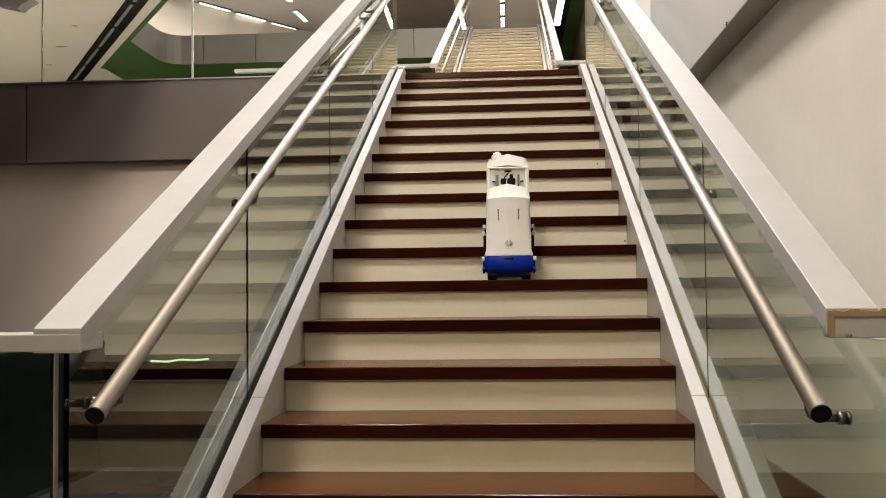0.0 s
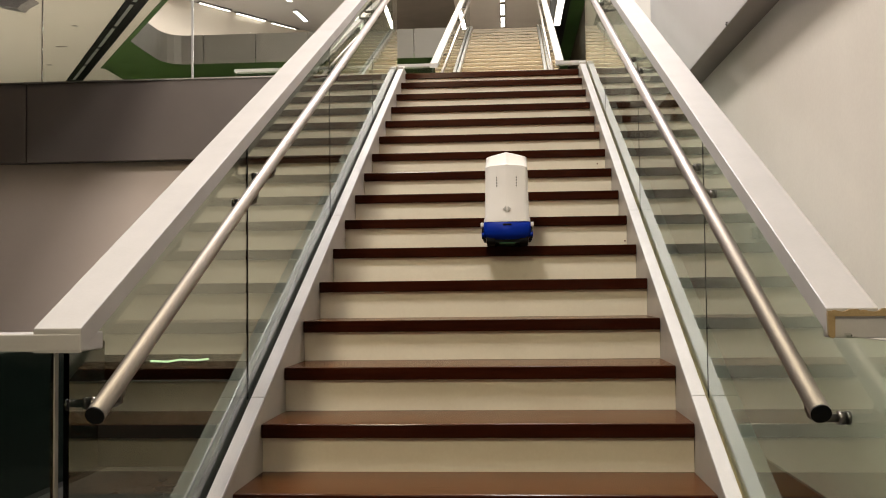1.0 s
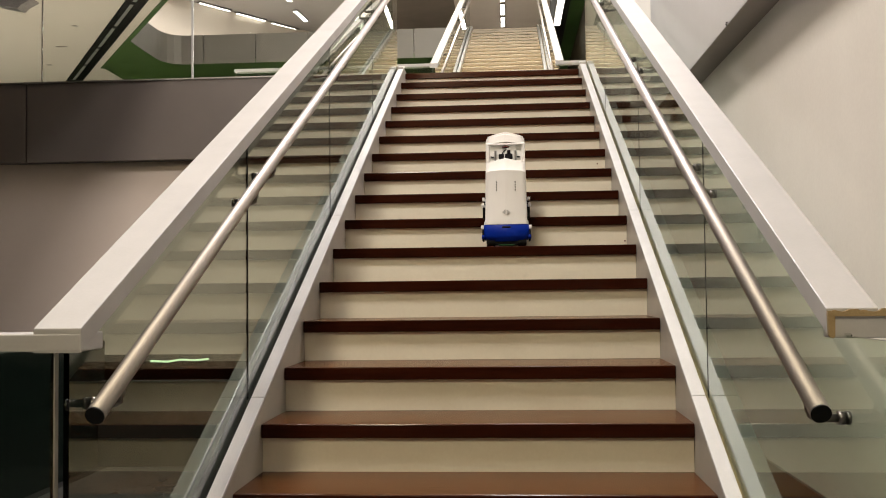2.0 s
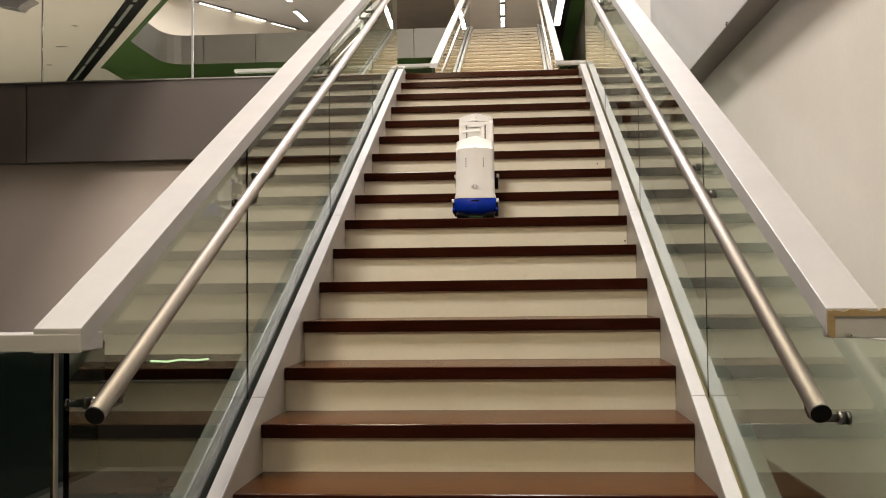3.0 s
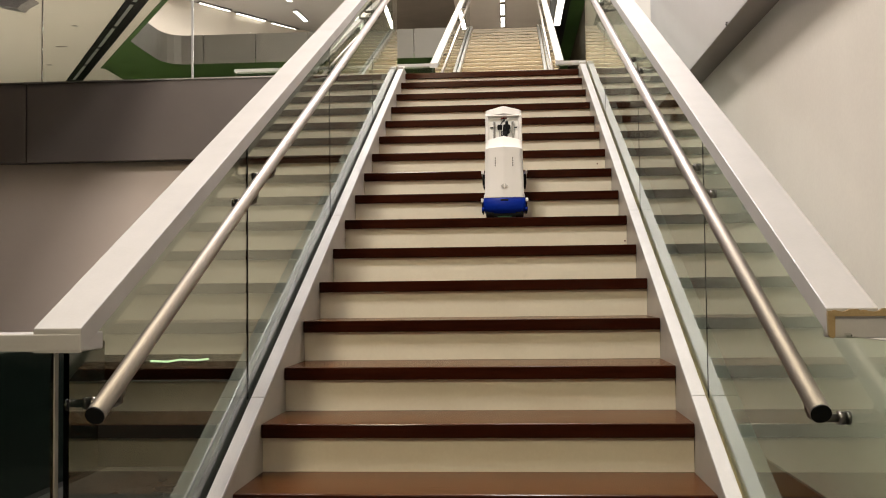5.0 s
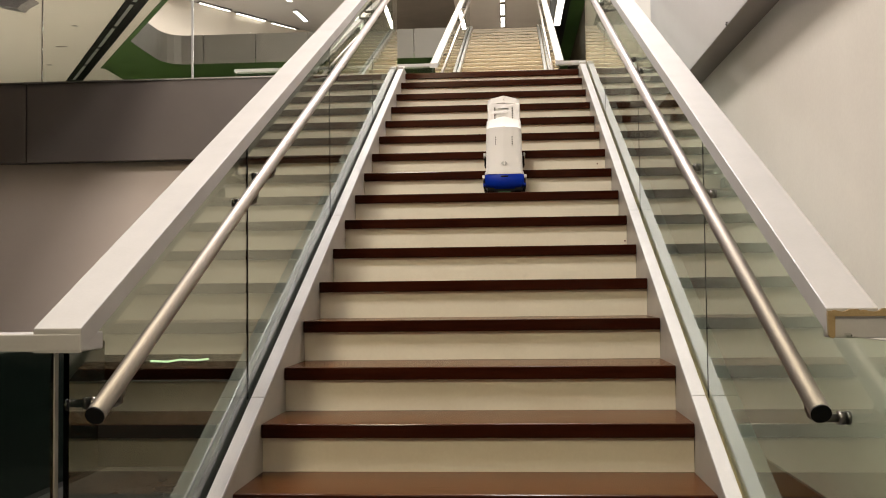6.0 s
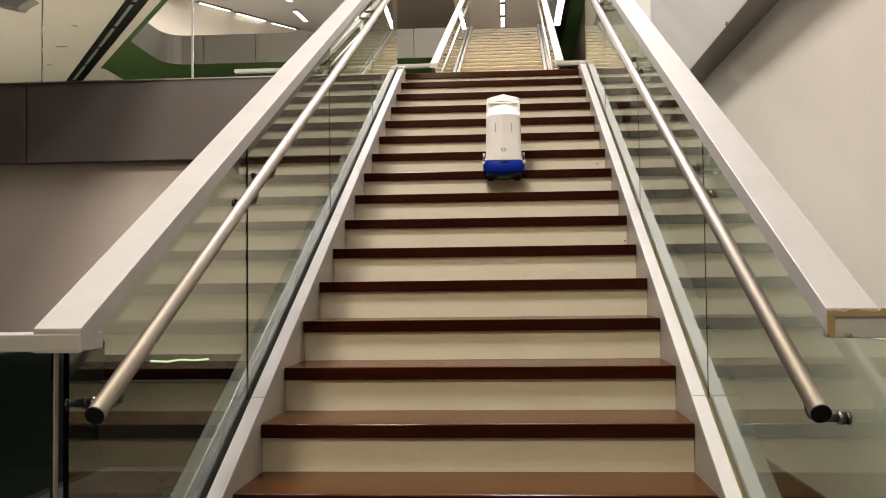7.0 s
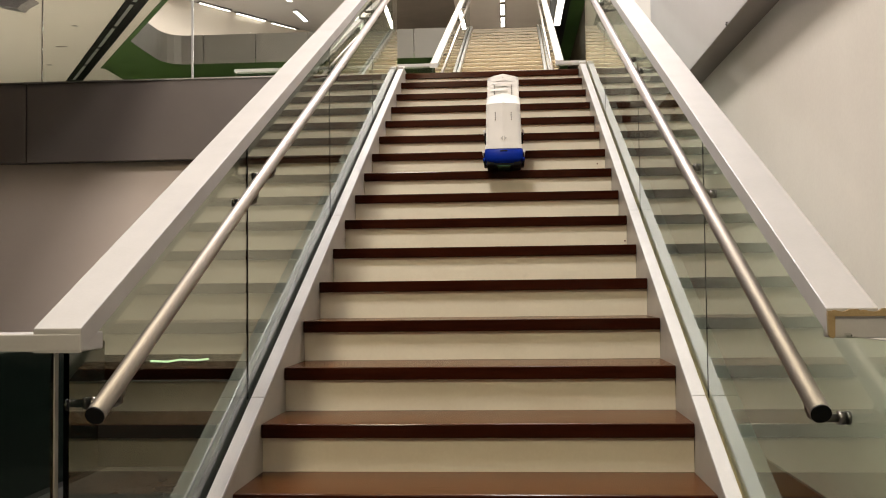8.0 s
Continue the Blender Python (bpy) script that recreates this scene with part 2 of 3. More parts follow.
# ---- stairs ----
def staircase(name, x, y, z, turn, run, first, last, tread_mat, nosing_mat, riser_mat, side_mat, outer_mats, cuts, label):
    """A straight flight; step k has its nosing at y = k * run and its top at k * RISE, from the point given."""
    ob = tagged(empty(name, x, y, z), label, "staircase")
    ob.matrix_world = pose(x, y, z, 0, 0, turn)
    k1 = RISE / run
    for k in range(first, last + 1):
        drop = 0.012 if k == last else 0.0
        depth = run + 0.045 if k < last else 0.12
        tread = part("tread", box(-HALF, HALF, k * run + 0.0085, k * run + depth, k * RISE - drop - 0.045, k * RISE - drop, 0.001), tread_mat, ob)
        # split off the tread so that the front edge takes a darker colour
        part("nosing", box(-HALF, HALF, k * run, k * run + 0.008, k * RISE - drop - 0.046, k * RISE - drop, 0.0035), nosing_mat, tread, "darker front edge")
        part("riser", box(-HALF, HALF, k * run + 0.02, k * run + 0.04, (k - 1) * RISE + 0.0005, k * RISE - drop - 0.0465), riser_mat, ob)
    lo, hi = (first - 1) * run + 0.02, last * run - 0.14
    ends = [lo] + list(cuts) + [last * run - 0.05]
    for s in (-1, 1):
        a, b = sorted((s * (HALF + 0.001), s * 0.757))
        part("stringer", joined(sloped(a, b, lo, hi, -0.3, 0.045, 0, k1), box(a, b, hi, last * run + 0.1, last * RISE - 0.4, last * RISE + 0.01)), side_mat, ob)
        slot_x, outer = (0.826, 0.047) if outer_mats[s > 0] is SLATE_CAP else (0.788, OUTER_W if cuts else 0.047)
        c, d = sorted((s * (slot_x + 0.001), s * (slot_x + outer)))
        part("stringer", sloped(c, d, lo, hi, -0.3, 0.045, 0, k1), side_mat, ob)
        for y0, y1 in zip(ends, ends[1:]):
            part("stringer_cap", sloped(a - 0.001, b + 0.001, y0 + 0.0015, y1 - 0.0015, 0.046, 0.062, 0.003, k1), STRIP if cuts else GREY_CAP, ob, "stone capping")
            part("stringer_cap", sloped(c - 0.001, d + 0.001, y0 + 0.0015, y1 - 0.0015, 0.046, 0.062, 0.003, k1), outer_mats[s > 0], ob, "polished capping outside the glass")
        a, b = sorted((s * 0.758, s * slot_x))
        part("groove", sloped(a, b, lo, hi, -0.3, 0.02, 0, k1), BLACK if s < 0 else TAN, ob, "recessed groove that holds the glass")
    return ob


def side_block(a, b, outline):
    """A plate of even thickness, its outline given in y and z."""
    n = len(outline)
    verts = [(a, y, z) for y, z in outline] + [(b, y, z) for y, z in outline]
    return solid(verts, [tuple(range(n)), tuple(range(n, 2 * n))] + [(i, (i + 1) % n, n + (i + 1) % n, n + i) for i in range(n)])


def balustrade(name, s, x, y, z, turn, run, start, joints, end, label, foot=0.0, cap=0.0):
    """Glass panes in the stringer's groove under a broad white cap; s is the side. foot: how far the lowest pane reaches before the cap."""
    ob = tagged(empty(name, x, y, z), label, "balustrade", "balustrades of the stairs")
    ob.matrix_world = pose(x, y, z, 0, 0, turn)
    k1 = RISE / run
    near = 0.766 if s > 0 else 0.768
    a, b = sorted((s * near, s * (near + 0.012)))
    cuts = [start] + list(joints) + [end]
    for i, (y0, y1) in enumerate(zip(cuts, cuts[1:])):
        g = 0.004
        if foot and not i:
            lip = k1 * (y0 + 0.0175) + 0.952
            bm = side_block(a, b, [(y0 - foot, FLOOR + 0.01), (y0 - foot, lip), (y0 + 0.0175, lip), (y1 - g, k1 * (y1 - g) + 0.952), (y1 - g, k1 * (y1 - g) + 0.02), ((FLOOR + 0.01) / k1, FLOOR + 0.03)])
        else:
            bm = sloped(a, b, y0 + g, y1 - g, 0.02, 0.952, 0, k1)
        pane = part("glass_pane", bm, GLASS, ob)
        pane.visible_shadow = False
        if i:
            wide = 0.0042 if i == 1 and s < 0 else 0.0022
            part("gasket", sloped(a - 0.001, b + 0.001, y0 - wide, y0 + wide, 0.055, 0.949, 0, k1), BLACK, ob, "black joint between two panes")
    a, b = sorted((s * 0.733, s * 0.832))
    part("cap", sloped(a, b, start - 0.02 + cap, end, 0.95, 1.0, 0.002, k1), WHITE, ob, "broad white cap")
    return ob


def handrail(name, s, x, y, z, turn, run, start, end, brackets, label):
    """A steel tube on arms that are bolted through the glass."""
    ob = tagged(empty(name, x, y, z), label, "handrail", "handrails of the stairs")
    ob.matrix_world = pose(x, y, z, 0, 0, turn)
    k1 = RISE / run
    hx, c = s * 0.70, 0.832
    part("rail", tube([(hx, start, k1 * start + c), (hx, end, k1 * end + c)], 0.0195, 28), STEEL, ob)
    part("end_cap", tube([(hx, start - 0.001, k1 * start + c - 0.0005), (hx, start - 0.004, k1 * start + c - 0.002)], 0.0192, 28), BLACK, ob, "dark end cap")
    for yb in brackets:
        zb = k1 * yb + c
        arm = [(hx, yb, zb - 0.016), (hx, yb, zb - 0.036), (hx + s * 0.004, yb, zb - 0.048), (hx + s * 0.014, yb, zb - 0.054), (hx + s * 0.064, yb, zb - 0.054)]
        br = part("bracket", tube(arm, 0.0085, 12), DARK_STEEL, ob, "bent steel arm")
        part("rosette", tube([(hx + s * 0.054, yb, zb - 0.054), (hx + s * 0.066, yb, zb - 0.054)], 0.0132, 20), DARK_STEEL, br)
        part("rosette", tube([(hx + s * 0.078, yb, zb - 0.054), (hx + s * 0.086, yb, zb - 0.054)], 0.0132, 20), DARK_STEEL, br)
    return ob


def level_guard(name, s, x, y, z, turn, length, label, first=0.7335, deep=0.085, low=0.487, high=0.523):
    """Glass guard with a white cap, across the head of the floor below, from the end of a balustrade."""
    ob = tagged(empty(name, x, y, z), label, "guard rail", "guards beside the stairs")
    ob.matrix_world = pose(x, y, z, 0, 0, turn)
    a, b = sorted((s * first, s * (0.826 + length)))
    part("cap", box(a, b, -0.021, deep, low, high, 0.003), WHITE, ob, "broad white cap")
    step = length / max(1, round(length / 1.4))
    for i in range(round(length / 1.4)):
        u, v = sorted((s * (0.796 + i * step + 0.006), s * (0.796 + (i + 1) * step - 0.006)))
        pane = part("glass_pane", box(u, v, -0.006, 0.006, FLOOR + 0.012, 0.486), GLASS, ob)
        pane.visible_shadow = False
    if length > 1:
        # bright strip added in place of the highlight on the glass edge
        u, v = sorted((s * 0.792, s * 0.7955))
        part("edge_glint", box(u, v, -0.008, 0.008, FLOOR + 0.07, 0.486, 0.001), STEEL, ob, "steel strip for the glint on the glass edge")
    if length > 1:
        part("base_channel", box(min(s * 0.8, s * (0.8 + length)), max(s * 0.8, s * (0.8 + length)), -0.02, 0.02, FLOOR + 0.001, FLOOR + 0.06), STEEL, ob, "steel channel at the foot of the glass")
    return ob


JOINTS = (0.375, 1.88, 3.4)
staircase("staircase", 0, 0, 0, 0, RUN, -2, 15, WOOD, SHADED_NOSING, CREAM, STRINGER, (SLATE_CAP, DULL_CAP), JOINTS, "straight stairs with dark glossy wooden treads and cream risers")
for s in (-1, 1):
    balustrade("glass_balustrade", s, 0, 0, 0, 0, RUN, -0.935, JOINTS, 4.85, "greenish glass balustrade with a broad white cap beside the stairs", *((0.75, 0.048) if s > 0 else (0.0, 0.0)))
    handrail("handrail", s, 0, 0, 0, 0, RUN, -0.962, 4.9, (-0.89 if s > 0 else -0.835, 0.235, 0.47, 1.76, 1.99, 3.29, 3.52, 4.7), "brushed steel tube handrail on arms fixed to the glass")
level_guard("level_guard", -1, 0, -0.935, 0, 0, 5.6, "glass guard with a white cap beside the foot of the stairs")
short = level_guard("level_guard", 1, 0, -0.887, 0.016, 0, 0.32, "short white cap between the balustrade and the wall", 0.7455, 0.04, 0.483, 0.5285)
seam = random.Random(4)
n = 60
tops = [(0.734 + (1.147 - 0.734) * k / n, 0.5345 + 0.006 * seam.random() + 0.001 * math.sin(k * 0.9)) for k in range(n + 1)]
outline = tops + [(1.147, 0.5255), (0.7475, 0.5255), (0.7465, 0.486), (0.742, 0.4835), (0.737, 0.4855), (0.7345, 0.49), (0.7335, 0.53)]
verts = [(x, y, z) for y in (-0.0285, -0.0205) for x, z in outline]
m = len(outline)
part("sealant", solid(verts, [tuple(range(m)), tuple(range(m, 2 * m))] + [(i, (i + 1) % m, m + (i + 1) % m, m + i) for i in range(m)]), TAN, short, "rough tan sealant round the joint")

for x, k, z in ((0.664, 9, 1.352), (0.701, 6, 0.834)):
    chip = tagged(empty("riser_stud", x, k * RUN + 0.019, z), "tiny brown stud stuck on a riser", "stud", "studs on the risers")
    part("head", tube([(0, 0, 0), (0, -0.003, 0)], 0.0045, 10), RUST, chip)
hook = tagged(empty("wire_hook", 1.03, 1.12, 1.68), "tiny dark wire hook on the slab edge", "hook")
part("wire", tube([(0.004, 0, 0.004), (-0.005, 0, 0.003), (-0.006, 0, -0.004), (-0.003, 0, -0.01)], 0.0025, 8), BLACK, hook)

# second flight, from the landing to the floor above
F2X, F2Y, F2Z, F2R, F2T = 0.0, 8.83, UPPER, 0.3694, -0.63
staircase("upper_staircase", F2X, F2Y, F2Z, F2T, F2R, 1, 25, PALE_WOOD, BROWN_EDGE, CREAM, STRINGER, (GREY_CAP, GREY_CAP), (), "pale wooden stairs climbing to the floor above")
for s in (-1, 1):
    balustrade("glass_balustrade", s, F2X, F2Y, F2Z, F2T, F2R, 0.05, (1.5, 3.0, 4.5, 6.0, 7.5), 25 * F2R, "glass balustrade with a white cap beside the upper stairs")
    handrail("handrail", s, F2X, F2Y, F2Z, F2T, F2R, 0.04, 25 * F2R, (0.2, 1.9, 3.6, 5.3, 7.0, 8.7), "brushed steel tube handrail of the upper stairs")
level_guard("level_guard", -1, F2X, F2Y + 0.05, F2Z - FLOOR + 0.02, F2T, 2.5, "glass guard with a white cap on the landing")
level_guard("level_guard", 1, F2X, F2Y + 0.05, F2Z - FLOOR, F2T, 0.3, "short white cap on the landing")

# guard on the edge of the landing
edge = tagged(empty("landing_guard", 0, 4.93, UPPER), "tall frameless glass guard on the edge of the landing", "guard rail")
for a, b in ((-7.7, -6.42), (-6.41, -5.13), (-5.12, -3.83), (-3.82, -2.52), (-2.51, -0.86)):
    pane = part("glass_pane", box(a, b, 0, 0.012, 0.002, 1.25), CLEAR, edge)
    pane.visible_shadow = False

for x, w, mat in ((-3.825, 0.003, TAUPE), (-2.515, 0.008, STRIP)):
    part("pane_joint", box(x - w, x + w, -0.002, 0.014, 0.002, 1.25), mat, edge, "sealed joint between two panes")

# ---- upper hall ----
FAS_Y = 17.85
turns = [(-7.51, 15.75), (-7.53, 16.55), (-7.53, 17.25), (-7.5, 17.45), (-7.43, 17.62), (-7.32, 17.75), (-7.17, 17.83), (-7.0, FAS_Y), (-6.67, FAS_Y)]
setting("hall_floor", box(-16, 6, 10.5, 33, 2.12, UPPER - 0.004), BOUNCE_FLOOR, "unseen floor of the upper hall, pale to bounce light up", "floor")
setting("hall_ceiling", box(-16, -4.2, 9.0, 40, HALL, HALL + 0.2), SLAB, "grey-white ceiling high over the upper hall", "ceiling")
setting("hall_ceiling_taupe", box(-4.2, 8, 9.0, 40, HALL - 0.12, HALL + 0.2), TAUPE_CEILING, "taupe ceiling panel over the upper stairs", "ceiling")
setting("hall_ceiling_brown", box(-3.5, -1.35, 9.0, 40, HALL - 0.13, HALL - 0.1205), CEILING_BROWN, "dark brown ceiling panel beside the upper stairs", "ceiling")
setting("hall_wall_far", box(-16, 8, 33, 33.3, UPPER, HALL), WALL, "pale wall at the far end of the hall", "wall")
setting("hall_wall_left", box(-16.3, -16, 5, 33, UPPER, HALL), WALL, "pale wall of the upper hall", "wall")
setting("hall_wall_right", box(6, 6.3, 8, 33, UPPER, HALL), WALL, "pale wall of the upper hall", "wall")
setting("bulkhead", box(-16, 8, 8.8, 9.0, SOFFIT, HALL), CEILING, "white bulkhead over the landing", "wall")
setting("landing_wall_left", box(-12.3, -12, 4.9, 10.5, UPPER, SOFFIT), WALL, "pale wall of the landing", "wall")
setting("landing_wall_right", box(1.551, 1.7, 8.9, 24.0, UPPER, SOFFIT), BROWN, "brown panelled wall beside the upper stairs", "wall")
setting("hall_wall_slanting", prism([(-10.6, 21.5), (-3.4, 30.8), (-3.5, 30.9), (-10.7, 21.6)], FLOOR_2, HALL - 0.01), WALL, "cream wall slanting across the hall under the lamps", "wall")
setting("soffit_left", prism([(-16, 9.0), (-3.2, 9.0), (-5.77, 13.18), (-8.98, 17.93), (-9.02, 18.03), (-9.03, 18.2), (-9.1, 20.95), (-16, 20.95)], SOFFIT, SOFFIT + 0.1), CEILING, "white soffit with a black slot", "ceiling")
setting("soffit_green", prism([(-9.07, 18.2), (-9.05, 18.03), (-9.0, 17.92), *turns, (-0.75, FAS_Y), (-0.75, 21.0), (-9.08, 21.0)], SOFFIT + 0.002, SOFFIT + 0.1), GREEN, "dark green soffit under the floor above", "ceiling")
setting("green_trim", prism([(-5.87, 13.17), (-5.77, 13.18), (-8.98, 17.93), (-9.07, 17.9)], SOFFIT - 0.02, SOFFIT + 0.12), GREEN, "green edge trim of the soffit", "trim")
setting("soffit_green_right", box(1.29, 1.55, 9.01, 33, SOFFIT, SOFFIT + 0.1), GREEN, "dark green soffit beside the upper stairs", "ceiling")
setting("slab_edge_upper", joined(box(1.03, 1.289, 9.01, FAS_Y + 0.1, SOFFIT + 0.002, FLOOR_2), box(1.29, 1.6, 9.01, FAS_Y + 0.1, SOFFIT + 0.11, FLOOR_2)), DARK, "dark edge of the floor above", "slab edge")
# its top is unseen, and pale to send light to the ceiling
setting("upper_floor", box(-8.93, 6, FAS_Y + 0.37, 33, SOFFIT + 0.105, FLOOR_2), BOUNCE_FLOOR, "floor slab at the head of the upper stairs", "floor")
setting("wall_under_upper_floor", box(-16, -0.75, 21.0, 21.2, UPPER, SOFFIT), GREEN, "green wall under the floor above", "wall")
# panelled edge of the floor above, straight and then turning in a bend
edge_2 = tagged(empty("upper_fascia", 0, 0, FLOOR_2), "grey panelled edge of the floor above, with a rounded corner", "fascia", kind="structure")
for (xa, ya), (xb, yb) in zip(turns, turns[1:]):
    d = Vector((xb - xa, yb - ya)).normalized()
    n = Vector((-d.y, d.x)) * 0.08
    part("bent_panel", prism([(xa - 0.1 * n.x, ya - 0.1 * n.y), (xb - 0.1 * n.x, yb - 0.1 * n.y), (xb + n.x, yb + n.y), (xa + n.x, ya + n.y)], -0.677, -0.02), GREY_PANEL, edge_2)
for k in range(5):
    x0 = -6.67 + k * 1.19
    part("panel", box(x0 + 0.008, min(x0 + 1.182, -0.72), FAS_Y - 0.008, FAS_Y + 0.1, -0.677, -0.02, 0.004), GREY_PANEL, edge_2)
part("white_panel", prism([(-5.77, 13.18), (-7.51, 15.75), (-7.59, 15.7), (-5.85, 13.13)], -0.53, 0.4), CEILING, edge_2, "white panel along the slanting edge")

# black slot with lamps in the white soffit
slot = tagged(empty("ceiling_slot", 0, 0, SOFFIT), "black recessed slot in the white soffit", "ceiling slot", kind="structure")
sa, sb = Vector((-6.3, 13.125)), Vector((-10.25, 19.085))
sd = (sb - sa).normalized()
sn = Vector((-sd.y, sd.x))


def slot_bar(u0, u1, v0, v1, z0, z1):
    p = [sa + sd * u + sn * v for u, v in ((u0, v0), (u1, v0), (u1, v1), (u0, v1))]
    return prism([(q.x, q.y) for q in p], z0, z1)


length = (sb - sa).length + 1.6
part("channel", slot_bar(-0.8, length, 0.062, 0.1725, -0.02, 0.0), BLACK, slot)
part("channel", slot_bar(-0.8, length, -0.1725, -0.004, -0.02, 0.0), BLACK, slot)
part("channel_back", slot_bar(-0.8, length, -0.0039, 0.0619, -0.008, 0.0), BLACK, slot)
for k in range(-1, 5):
    part("spacer", slot_bar(0.3 + k * 1.72, 1.82 + k * 1.72, -0.002, 0.06, -0.016, -0.0085), GREY_CAP, slot, "pale metal spacer")


def strip_light(x, y, z, length, turn, wide=0.06, label="slim linear ceiling lamp, lit"):
    """A slim ceiling lamp: a housing with a glowing face."""
    ob = tagged(empty("strip_light", x, y, z), label, "ceiling lamp", "linear lamps of the hall")
    ob.matrix_world = pose(x, y, z, 0, 0, turn)
    part("housing", box(-length / 2, length / 2, -0.075, 0.075, -0.04, 0, 0.004), DARK_STEEL, ob)
    part("diffuser", box(-length / 2 + 0.02, length / 2 - 0.02, -wide, wide, -0.055, -0.041, 0.004), LAMP, ob, "glowing diffuser")
    return ob


for k in range(4):
    strip_light(-8.39 + 0.77 * k, 24.12 + 1.13 * k, HALL, 1.12, 54, 0.035)
for y in (22.3, 23.6, 24.9, 26.2, 27.5):
    strip_light(0.04, y, HALL - 0.12, 1.05, 90)
strip_light(1.11, 14.6, SOFFIT + 0.001, 1.6, 90, label="slim linear lamp under the slab edge, lit")
strip_light(-6.1, 25.3, HALL, 1.1, 85)
strip_light(-6.12, 23.3, HALL, 1.1, 85)

# thin bright line in the recess under the landing, built as a glowing tube
glim = tagged(empty("green_glow_line", -2.73, 5.2, 0.02), "thin pale green glowing line in the dark recess", "light strip")
part("glow_tube", tube([(-0.255, 0, -0.008), (-0.1, 0, -0.014), (0.0, 0, 0.002), (0.02, 0, 0.004), (0.12, 0, -0.004), (0.255, 0, 0.006)], 0.0085, 8), PALE_GREEN, glim)
part("holder", box(-0.27, 0.27, 0.01, 0.03, -0.03, 0.055), BLACK, glim, "black holder")

# lamp at the edge of the lower ceiling
spot = tagged(empty("ceiling_spotlight", -5.9, 8.6, 4.22), "dark flat spotlight hung under the ceiling", "spotlight")
profile = [(-0.36, 0.02), (-0.073, -0.045), (-0.02, 0.005), (0.11, 0.068), (0.11, 0.08), (-0.05, 0.09), (-0.36, 0.14)]
n = len(profile)
part("body", solid([(x, y, z) for y in (-0.1, 0.1) for x, z in profile], [tuple(range(n)), tuple(range(n, 2 * n))] + [(i, (i + 1) % n, n + (i + 1) % n, n + i) for i in range(n)]), DARK_STEEL, spot)
part("stem", tube([(-0.1, 0, 0.04), (-0.1, 0, SOFFIT - 4.22)], 0.02, 10), DARK_STEEL, spot)

# small vents in the white soffit
for x, y, w in ((-8.1, 14.57, 0.05), (-9.06, 16.02, 0.11), (-10.07, 17.5, 0.06)):
    ob = tagged(empty("ceiling_vent", x, y, SOFFIT), "small grey vent in the white soffit", "vent", "vents in the soffit")
    part("grille", box(-w, w, -0.04, 0.04, -0.008, 0.0, 0.003), STRINGER, ob)


# ---- stair-climbing robot ----
SHELL = material("white_plastic", (0.745, 0.715, 0.675), (0.695, 0.665, 0.625), gloss=0.2, rough=0.5, scale=8, fine=400, bump=0.02)
BLUE = material("blue_plastic", (0.001, 0.021, 0.27), (0.001, 0.015, 0.2), rough=0.42, gloss=0.12, scale=12, fine=300, bump=0.03)
RAIL_GREY = material("grey_aluminium", (0.45, 0.45, 0.44), (0.35, 0.35, 0.34), rough=0.4, metal=0.6, scale=30, bump=0.05)
VENT = material("dark_plastic", (0.005, 0.005, 0.005), (0.009, 0.009, 0.009), gloss=0.06, rough=0.6, scale=30, bump=0.02)
EMBLEM = material("grey_print", (0.47, 0.455, 0.425), (0.43, 0.415, 0.385), rough=0.5, scale=40, bump=0.02)
BOARD = material("green_board", (0.01, 0.08, 0.015), (0.006, 0.05, 0.01), rough=0.5, scale=60, bump=0.1)
RED = material("red_wire", (0.3, 0.03, 0.02), (0.22, 0.02, 0.015), rough=0.5, scale=60, bump=0.02)
INNER = material("inner_plastic", (0.8, 0.78, 0.745), (0.75, 0.73, 0.69), rough=0.5, scale=10, bump=0.03)

DEPTH, PITCH, TALL = 0.128, 0.14, 0.43


def loft(rings, close_top=True):
    bm = bmesh.new()
    vs = [[bm.verts.new(p) for p in ring] for ring in rings]
    n = len(rings[0])
    for a, b in zip(vs, vs[1:]):
        for i in range(n):
            bm.faces.new((a[i], a[(i + 1) % n], b[(i + 1) % n], b[i]))
    bm.faces.new(list(reversed(vs[0])))
    if close_top:
        bm.faces.new(vs[-1])
    bmesh.ops.recalc_face_normals(bm, faces=bm.faces)
    return bm


def softened(ob, degrees=50):
    """Smooth shading over the rounded edges; the ridge down the middle stays crisp."""
    me = ob.data
    me.shade_smooth()
    me.set_sharp_from_angle(angle=math.radians(degrees))
    for e in me.edges:
        if all(abs(me.vertices[i].co.x) < 1e-5 for i in e.vertices):
            e.use_edge_sharp = True
    return ob


def ring(hw, z, front=0.0, ridge=0.004, dz=0.0, side=0.0, back=DEPTH):
    """One level of a shell: a front with a shallow ridge, slanted corners, plain sides and back."""
    return [(0, front - ridge, z + dz), (hw - 0.021, front, z + 0.5 * dz), (hw - 0.004, front + 0.014, z), (hw, front + 0.026, z - side), (hw, back - 0.01, z - side), (hw - 0.01, back, z - side),
            (-hw + 0.01, back, z - side), (-hw, back - 0.01, z - side), (-hw, front + 0.026, z - side), (-hw + 0.004, front + 0.014, z), (-hw + 0.021, front, z + 0.5 * dz)]


